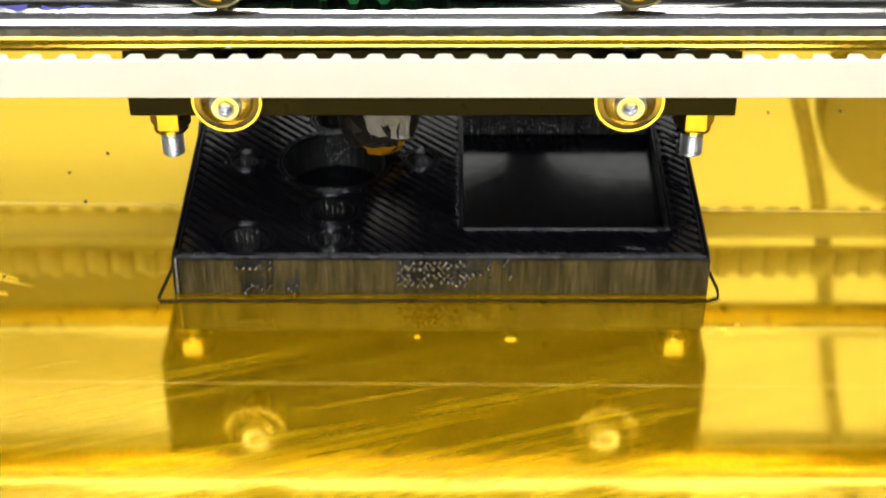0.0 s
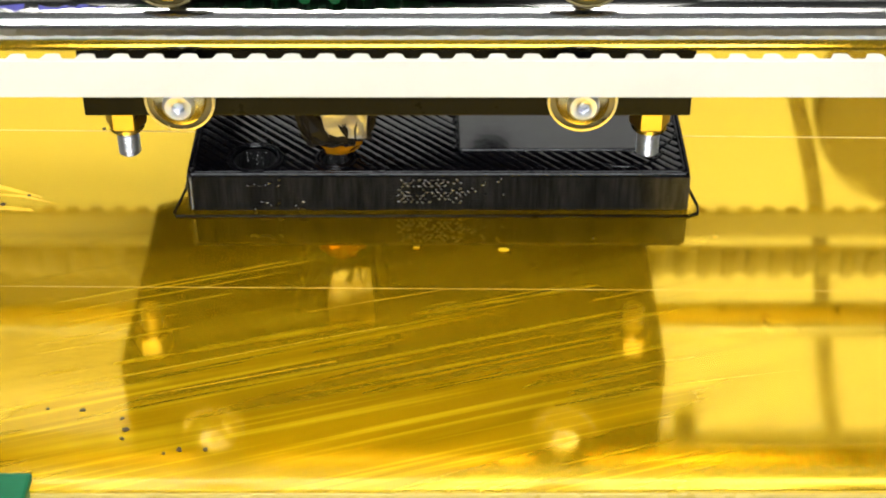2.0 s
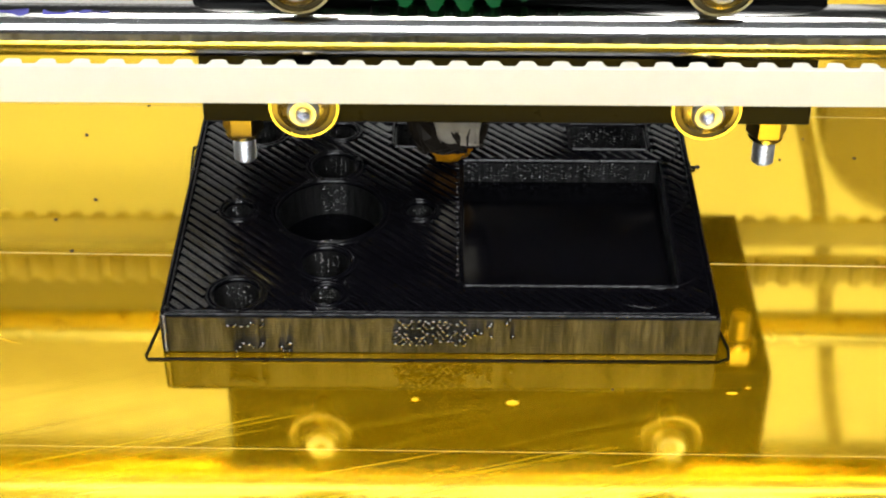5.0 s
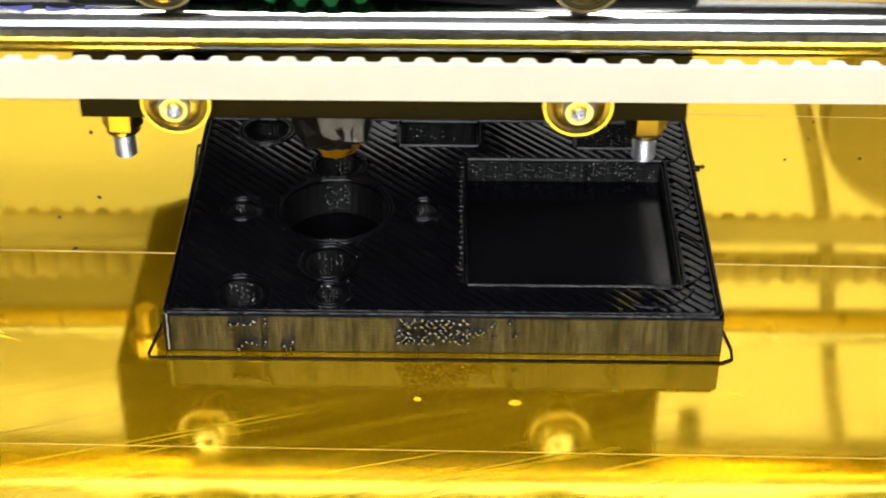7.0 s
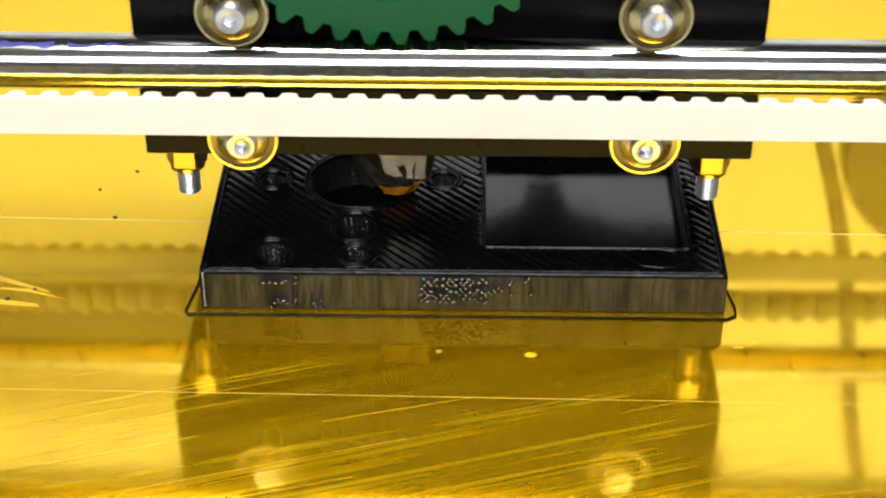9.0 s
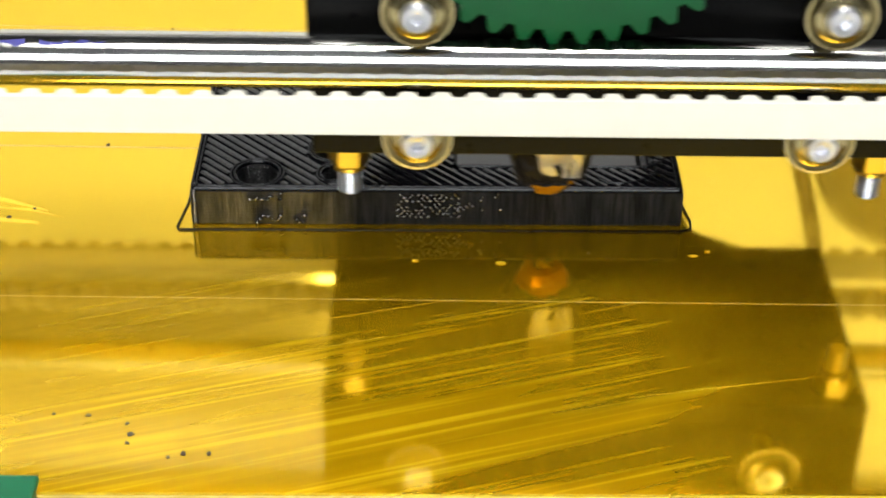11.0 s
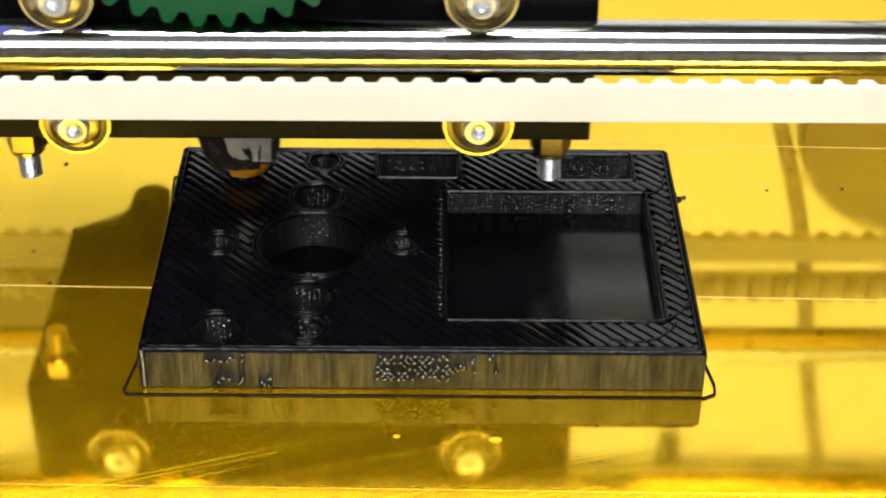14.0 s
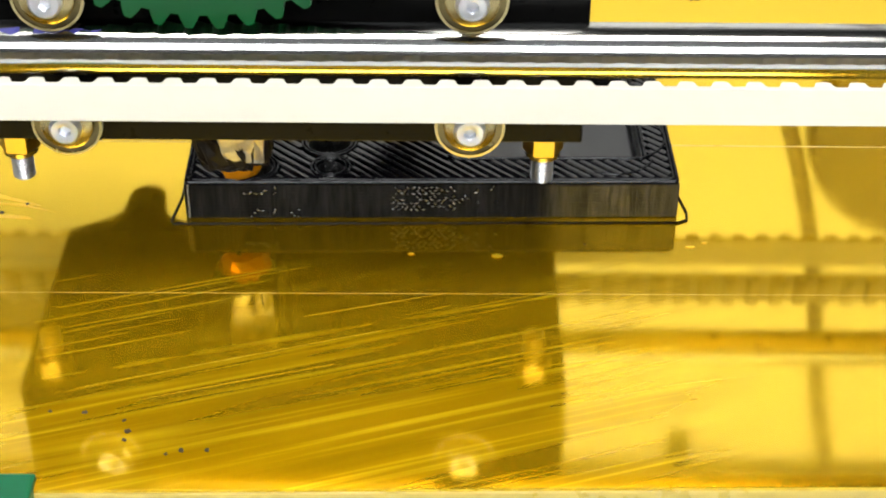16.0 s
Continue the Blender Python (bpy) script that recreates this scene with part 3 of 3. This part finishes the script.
HOLES = [(-17.4, 26.9, 8.2), (-30.3, 50.2, 3.55), (-16.9, 50.6, 2.2), (-17.5, 39.9, 3.5), (-32.0, 26.9, 2.05), (-3.4, 27.2, 2.0), (-17.4, 13.0, 3.55), (-30.1, 5.0, 3.4), (-16.9, 5.0, 2.15)]
W, D, T = 81.9, 54.9, 6.94


def cut(ob, bm):
    """Takes the solid bm out of ob's mesh."""
    me = bpy.data.meshes.new("cutter")
    bmesh.ops.recalc_face_normals(bm, faces=bm.faces)
    bm.to_mesh(me)
    bm.free()
    tool = new("cutter", me)
    mod = ob.modifiers.new("cut", "BOOLEAN")
    mod.operation, mod.solver, mod.object = "DIFFERENCE", "EXACT", tool
    dg = bpy.context.evaluated_depsgraph_get()
    dg.update()
    res = bpy.data.meshes.new_from_object(ob.evaluated_get(dg))
    ob.modifiers.clear()
    ob.data = res
    bpy.data.objects.remove(tool)


def bead_cloud(name, spots, parent, label):
    """Small rounded welts, each (x, y, z, half sizes, turn about y), as one mesh."""
    ball = B()
    bmesh.ops.create_icosphere(ball, subdivisions=2, radius=1.0)
    ball.verts.index_update()
    shape = [v.co.copy() for v in ball.verts]
    tris = [[v.index for v in f.verts] for f in ball.faces]
    ball.free()
    verts, faces = [], []
    for x, y, z, sx, sy, sz, turn in spots:
        base, c, q = len(verts), math.cos(turn), math.sin(turn)
        faces += [[i + base for i in f] for f in tris]
        verts += [((x + u.x * sx * c + u.z * sz * q) * MM, (y + u.y * sy) * MM, (z - u.x * sx * q + u.z * sz * c) * MM) for u in shape]
    me = bpy.data.meshes.new(name)
    me.from_pydata(verts, [], faces)
    me.polygons.foreach_set("use_smooth", [True] * len(me.polygons))
    me.materials.append(BEADS)
    ob = new(name, me)
    ob.parent = parent
    return tagged(ob, label)


def printed_part():
    p = thing("printed_plate", "glossy black printed plastic plate with round holes and a square pocket", "printed part")
    body = part("body", box(B(), -W / 2, W / 2, 0, D, 0.02, T - 0.25, 0.25), FLOOR_SKIN, p)
    for x, y, r in HOLES:
        cut(body, spin(B(), [(r, 1.0 if r < 8 else 0.8), (r, T + 2)], (x, y, 0), "z", 48))
    for b in ((3.6, 35.5, 8.0, 41.5, 3.0, T + 2), (-7.7, 5.3, 46.4, 53.2, 0.9, T + 2), (21.8, 34.2, 46.0, 53.2, 0.9, T + 2)):
        cut(body, box(B(), *b))
    body.data.materials.append(LAYERS)
    for poly in body.data.polygons:
        poly.material_index = 1 if abs(poly.normal.z) < 0.5 else 0
    # strands that run round the holes and the outline
    for x, y, r in HOLES:
        for k in (0.45, 1.05):
            part("perimeter_strand", torus_ring(x, y, r + k, 0.30, T + 0.03), EDGE, p, smooth=True)
    for x0, x1, y0, y1 in ((3.6, 35.5, 8.0, 41.5), (-7.7, 5.3, 46.4, 53.2), (21.8, 34.2, 46.0, 53.2)):
        part("perimeter_strand", frame_strand(x0 - 0.45, x1 + 0.45, y0 - 0.45, y1 + 0.45, 0.3, T + 0.03), EDGE, p, smooth=True)
    for k in (0.35, 0.95):
        part("perimeter_strand", frame_strand(-W / 2 + k, W / 2 - k, k, D - k, 0.3, T + 0.02), EDGE, p, smooth=True)
    infill(p)
    for cx, cy, r, a0, a1 in ((34.6, 45.5, 4.6, -70, 40), (33.0, 31.5, 6.2, -60, 62), (32.6, 14.5, 7.4, -100, 60), (30.5, 9.4, 7.0, -120, -20)):
        part("curved_strand", tube(B(), [(cx + r * math.cos(radians(a0 + (a1 - a0) * i / 14)), cy + r * math.sin(radians(a0 + (a1 - a0) * i / 14)), T + 0.06) for i in range(15)], 0.26, False), EDGE, p, smooth=True)
    rng = random.Random(11)
    spots = []
    for x0, x1, z0, z1, fill in ((-6.5, 3.6, 1.8, 6.3, 0.8), (3.6, 11, 3.2, 6.5, 0.35), (-30, -21, 0.5, 2.2, 0.5), (-31, -25, 5.0, 6.6, 0.3)):
        z, odd = z0, 0
        while z < z1:
            x = x0 + 0.5 * odd
            while x < x1:
                if rng.random() < fill:
                    spots.append((x + rng.uniform(-0.15, 0.15), 0.02, z + rng.uniform(-0.1, 0.1), 0.34 * rng.uniform(1.0, 1.8), 0.36, 0.36 * rng.uniform(0.6, 0.9), rng.uniform(-0.7, 0.7)))
                x += 1.0
            z += 0.62
            odd = 1 - odd
    def bead(x, y, z, size):
        spots.append((x, y, z, size * rng.uniform(0.9, 1.8), size * 0.7, size * rng.uniform(0.5, 0.9), rng.uniform(-0.7, 0.7)))
    # rough far walls of the pockets and holes
    for x0, x1, y, z0, fill in ((3.9, 35.2, 41.5, 3.4, 0.42), (-7.4, 5.0, 53.2, 2.0, 0.14), (22.1, 33.9, 53.2, 2.0, 0.5)):
        z = z0
        while z < 6.7:
            x = x0
            while x < x1:
                if rng.random() < fill:
                    bead(x, y - 0.02, z + rng.uniform(-0.1, 0.1), rng.uniform(0.16, 0.27))
                x += 0.62
            z += 0.46
    for hx, hy, hr in HOLES:
        span = 0.22 if hr > 8 else 0.5
        for z in [1.6 + 0.42 * i for i in range(12)]:
            for k in range(5):
                a = math.pi / 2 + span * (k - 2) / 2 + rng.uniform(-0.05, 0.05)
                if rng.random() < 0.6:
                    bead(hx + hr * math.cos(a), hy + hr * math.sin(a) - 0.02, z, rng.uniform(0.15, 0.24))
    # rough bridge between the round holes, and blobs scattered on the top skin
    for _ in range(46):
        bead(-17.4 + rng.gauss(0, 0.9), rng.choice((rng.uniform(17, 19), rng.uniform(6.6, 9.5), rng.uniform(1.2, 3.0))), T + 0.12, rng.uniform(0.14, 0.28))
    for _ in range(60):
        a, (hx, hy, hr) = rng.uniform(0, 6.283), rng.choice(HOLES[1:])
        d = hr + rng.uniform(0.3, 1.9)
        bead(hx + d * math.cos(a), max(0.6, hy + d * math.sin(a)), T + 0.15, rng.uniform(0.12, 0.24))
    # welts along the rim of the big pocket and the front edge
    for i in range(24):
        bead(2.6 + rng.uniform(-0.1, 0.1), 8.4 + 1.4 * i, T + 0.15, 0.26)
        bead(3.6 + 1.35 * i, 7.2 + rng.uniform(-0.1, 0.1), T + 0.12, 0.2)
    for i in range(58):
        if rng.random() < 0.75:
            bead(-40 + 1.4 * i + rng.uniform(-0.2, 0.2), 0.28, T - 0.05, rng.uniform(0.2, 0.32))
    tagged(bead_cloud("bead_texture", spots, p, "tiny glossy plastic beads"), kind="stuff")
    seam = [(-W / 2 + 0.6 + rng.uniform(-0.08, 0.08), 0.1, 0.45 + 0.345 * i, 0.56, 0.4, 0.27, 0.0) for i in range(19)]
    bead_cloud("corner_seam", seam, p, "rough glossy seam down the corner")
    return p


def infill(p):
    """Diagonal strands on the top, broken at every hole and pocket."""
    step, m = 1.5, 1.5
    rects = [(3.6, 35.5, 8.0, 41.5), (-7.7, 5.3, 46.4, 53.2), (21.8, 34.2, 46.0, 53.2)]
    def free(x, y):
        if not (-W / 2 + m < x < W / 2 - m and m < y < D - m):
            return False
        if any((x - hx) ** 2 + (y - hy) ** 2 < (r + m) ** 2 for hx, hy, r in HOLES):
            return False
        return not any(x0 - 1.1 < x < x1 + 1.1 and y0 - 1.1 < y < y1 + 1.1 for x0, x1, y0, y1 in rects)
    h = math.sqrt(0.5)
    k = -60
    rng = random.Random(5)
    while k < 70:
        run, d = None, -80.0
        while d < 80:
            x, y = k * step * h + d * h, D / 2 + k * step * h - d * h
            ok = free(x, y)
            if ok and run is None:
                run = d
            if run is not None and not ok:
                if d - run > 1.2:
                    strand(p, k * step * h, D / 2 + k * step * h, run, d, h, rng.uniform(0.50, 0.60), rng.uniform(-0.05, 0.05))
                run = None
            d += 0.25
        k += 1


def strand(p, bx, by, d0, d1, h, r, dz):
    n = 5
    pts = [(bx + (d0 + (d1 - d0) * i / n) * h, by - (d0 + (d1 - d0) * i / n) * h) for i in range(n + 1)]
    bm = B()
    rows = []
    for x, y in pts:
        rows.append([bm.verts.new(((x + u * h) * MM, (y + u * h) * MM, (T + w + dz) * MM)) for u, w in ((-r, -0.34), (-r, 0.05), (-r * 0.92, 0.10), (0, 0.125), (r * 0.92, 0.10), (r, 0.05), (r, -0.34))])
    for a, b in zip(rows, rows[1:]):
        for i in range(6):
            bm.faces.new((a[i], a[i + 1], b[i + 1], b[i]))
    bm.faces.new(rows[0])
    bm.faces.new(rows[-1])
    part("infill_strand", bm, STRANDS, p)


def tube(bm, pts, r, closed=True, seg=6):
    n = len(pts)
    rings = []
    for i, q in enumerate(pts):
        a = Vector(pts[(i - 1) % n] if closed or i else pts[0])
        b = Vector(pts[(i + 1) % n] if closed or i < n - 1 else pts[-1])
        d = (b - a).normalized()
        side = d.cross(Vector((0, 0, 1))).normalized()
        up = side.cross(d)
        rings.append([bm.verts.new((Vector(q) + (side * math.cos(2 * math.pi * k / seg) + up * math.sin(2 * math.pi * k / seg)) * r) * MM) for k in range(seg)])
    for i in range(n if closed else n - 1):
        a, b = rings[i], rings[(i + 1) % n]
        for k in range(seg):
            bm.faces.new((a[k], a[(k + 1) % seg], b[(k + 1) % seg], b[k]))
    if not closed:
        bm.faces.new(rings[0])
        bm.faces.new(rings[-1])
    return bm


def torus_ring(x, y, rad, r, z, n=40):
    return tube(B(), [(x + rad * math.cos(2 * math.pi * i / n), y + rad * math.sin(2 * math.pi * i / n), z) for i in range(n)], r)


def frame_strand(x0, x1, y0, y1, r, z):
    pts = []
    c = 0.5
    for (ax, ay), (bx, by) in (((x0 + c, y0), (x1 - c, y0)), ((x1, y0 + c), (x1, y1 - c)), ((x1 - c, y1), (x0 + c, y1)), ((x0, y1 - c), (x0, y0 + c))):
        for i in range(9):
            pts.append((ax + (bx - ax) * i / 8, ay + (by - ay) * i / 8, z))
    return tube(B(), pts, r)


def skirt():
    s = thing("skirt_loop", "thin black filament loop laid round the printed plate", "filament loop")
    pts = [(-42.9, -1.8), (40.9, -1.8), (42.5, -0.9), (42.7, 1.2), (41.9, 6), (41.6, 20), (41.7, 40), (42.6, 52), (41.6, 56.6), (-41, 57.2), (-43.2, 56), (-43.0, 52), (-42.1, 40), (-42.0, 20), (-42.3, 6), (-43.3, -1.0)]
    part("strand", tube(B(), [(x, y, 0.18) for x, y in pts], 0.2), BLACK_SHEET, s, smooth=True)
    part("blob", spin(B(), [(0.3, 0.05), (0.55, 0.25), (0.3, 0.5)], (43.0, 50.4, 0), "z", 10), BLACK_SHEET, s, smooth=True)
    return s


def bed_clip():
    c = thing("bed_clip", "green plastic clip on the front edge of the bed", "clip")
    part("jaw", box(B(), -72, -54.6, -70, -62.8, -9, 0.8, 0.5), CLIP, c)
    part("grip", box(B(), -71, -56, -76, -69.8, -8, -0.5, 0.8), CLIP, c)
    return c


def wavy_cable():
    c = thing("hanging_cable", "grey-brown cable hanging beside the carriage", "cable")
    pts = [(78 + 30 * k + 1.6 * math.sin(7 * k), 330, 36 + 130 * k) for k in [i / 16 for i in range(17)]]
    bm = B()
    rings = [[bm.verts.new(((x + 1.9 * math.cos(a)) * MM, (y + 1.9 * math.sin(a)) * MM, z * MM)) for a in [2 * math.pi * i / 10 for i in range(10)]] for x, y, z in pts]
    for p, q in zip(rings, rings[1:]):
        for i in range(10):
            bm.faces.new((p[i], p[(i + 1) % 10], q[(i + 1) % 10], q[i]))
    bm.faces.new(rings[0])
    bm.faces.new(rings[-1])
    part("sheath", bm, SHELL_GREY, c, smooth=True)
    r = thing("top_rail", "dull metal frame rail above the rods", "rail")
    part("bar", box(B(), -320, 320, 334, 344, 148, 160, 0.8), FRAME_GREY, r)
    for x in (-316, 306):
        part("upright", box(B(), x, x + 10, 344.2, 354, -59.8, 160, 0.8), FRAME_GREY, r)
    part("peg", box(B(), 60.2, 65.4, 335, 341, 135, 147.8, 0.8), BLACK, r)


def side_fan():
    f = thing("round_housing", "smoky grey round motor housing at the end of the rods", "motor")
    part("shell", spin(B(), [(29, 356), (30, 357), (30, 363), (29, 364)], (120, 0, 55), "y", 48), SHELL_GREY, f, smooth=True)
    part("bracket", box(B(), 124, 140, 364.2, 370, -59.5, 66, 1), FRAME_GREY, f)


# unseen board, added to put a duller band into the bed film's reflection
def reflection_board():
    w = thing("reflection_board", "pale grey-brown board added on the wall to dull the film's reflection", "shelf")
    part("board", box(B(), -900, -20, 1010, 1099, 640, 700, 3), BAND_BOARD, w)


def marker_smears():
    m = part("marker_smear", arc_patch(-71, -59, 54, 72), INK, ROD_FRONT)
    part("marker_smear", arc_patch(-57, -47.5, 58, 68), INK, ROD_FRONT)


def arc_patch(x0, x1, a0, a1):
    """A thin film on the rod's skin between two angles up from the front."""
    bm = B()
    rng = random.Random(int(x0 * 7))
    n, r = 10, 4.012
    rows = []
    for i in range(n + 1):
        x = x0 + (x1 - x0) * i / n
        lo, hi = a0 + rng.uniform(-4, 8), a1 + rng.uniform(-8, 4)
        rows.append([bm.verts.new((x * MM, (ROD_Y - r * math.cos(radians(lo + (hi - lo) * k / 4))) * MM, (ROD_Z + r * math.sin(radians(lo + (hi - lo) * k / 4))) * MM)) for k in range(5)])
    for p, q in zip(rows, rows[1:]):
        for k in range(4):
            bm.faces.new((p[k], p[k + 1], q[k + 1], q[k]))
    return bm


def clutter():
    c = thing("printed_packet", "blue printed packet with a white star lying on the table", "packet")
    part("sheet", box(B(), -82, -54, 425, 475, -60, -56, 0.6), BLUE, c)
    star = []
    for i in range(10):
        r = 11 if i % 2 == 0 else 4.6
        star.append((-68 + r * math.sin(2 * math.pi * i / 10 + 0.63), 436 + r * math.cos(2 * math.pi * i / 10 + 0.63)))
    part("star_print", prism(star, -56, -55.7), WHITE, c, "white printed star")
    o = thing("orange_card", "orange card lying on the white table", "card")
    part("sheet", box(B(), 100, 175, 426, 500, -60, -58.6, 0.3), ORANGE, o)
    for x, k in ((108, 1), (116, 8)):
        w = thing("wire_end", "thin white wire lying on the card", "wire", "wire ends")
        part("strand", tube(B(), [(x + k * i, 430 + 9 * i, -57.4 + (i % 2) * 0.2) for i in range(5)], 0.7, False), BELT, w, smooth=True)
    g = thing("circuit_board", "dark green circuit board lying on the table", "circuit board")
    part("board", box(B(), 12, 98, 448, 520, -60, -57, 0.2), DARK_GREEN, g)
    for x in (20, 41, 63, 84):
        part("terminal", box(B(), x, x + 9, 446.4, 456, -56.9, -48, 0.6), DARK_GREEN, g)
    # added disc and glowing block: stand-ins for a ring and glint in the film
    r = thing("glint_disc", "pale round disc and glowing block added for a glint in the film", "sensor")
    part("shell", spin(B(), [(44, 1099), (44, 1090), (38, 1082), (20, 1080)], (-85, 0, 690), "y", 40), GREY_PAINT, r, smooth=True)
    part("glint_block", box(B(), -96, -76, 1083, 1098, 618, 627, 2), GLINT, r)


room()
clutter()
ROD_FRONT = rod(ROD_Y, ROD_Z, 4.0, "polished steel guide rod with blue marker smears", STEEL)
ROD_REAR = rod(259.0, 43.1, 3.3, "polished steel guide rod behind the nozzle", DULL_STEEL)
BELT_FRONT = belt(205.2, 38.9, 44.6, 1, -21.0, "white toothed rubber drive belt", BELT)
BELT_BACK = belt(273.0, 36.5, 42.6, -1, 0, "white toothed drive belt of the return run, coloured as shaded", SHADED_BELT)
BELT_FAR = belt(286.0, 36.5, 42.6, 1, 0, "white toothed drive belt far behind, coloured as shaded", SHADED_BELT)
CARRIAGE_THING = carriage()
BED_THING = bed()
PRINT_THING = printed_part()
SKIRT_THING = skirt()
CLIP_THING = bed_clip()
wavy_cable()
side_fan()
reflection_board()
marker_smears()


def motions():
    for ob in (BED_THING, PRINT_THING, SKIRT_THING, CLIP_THING):
        walk(ob, [(t, pose(-0.9 * MM, y * MM, 0, 0, 0, turn)) for t, y, turn in BED])
    walk(CARRIAGE_THING, [(t, pose(x * MM, 0, 0)) for t, x in CARRIAGE])
    walk(BELT_FRONT, [(t, pose(x * MM, 0, 0)) for t, x in CARRIAGE])
    walk(BELT_BACK, [(t, pose(-x * MM, 0, 0)) for t, x in CARRIAGE])


motions()
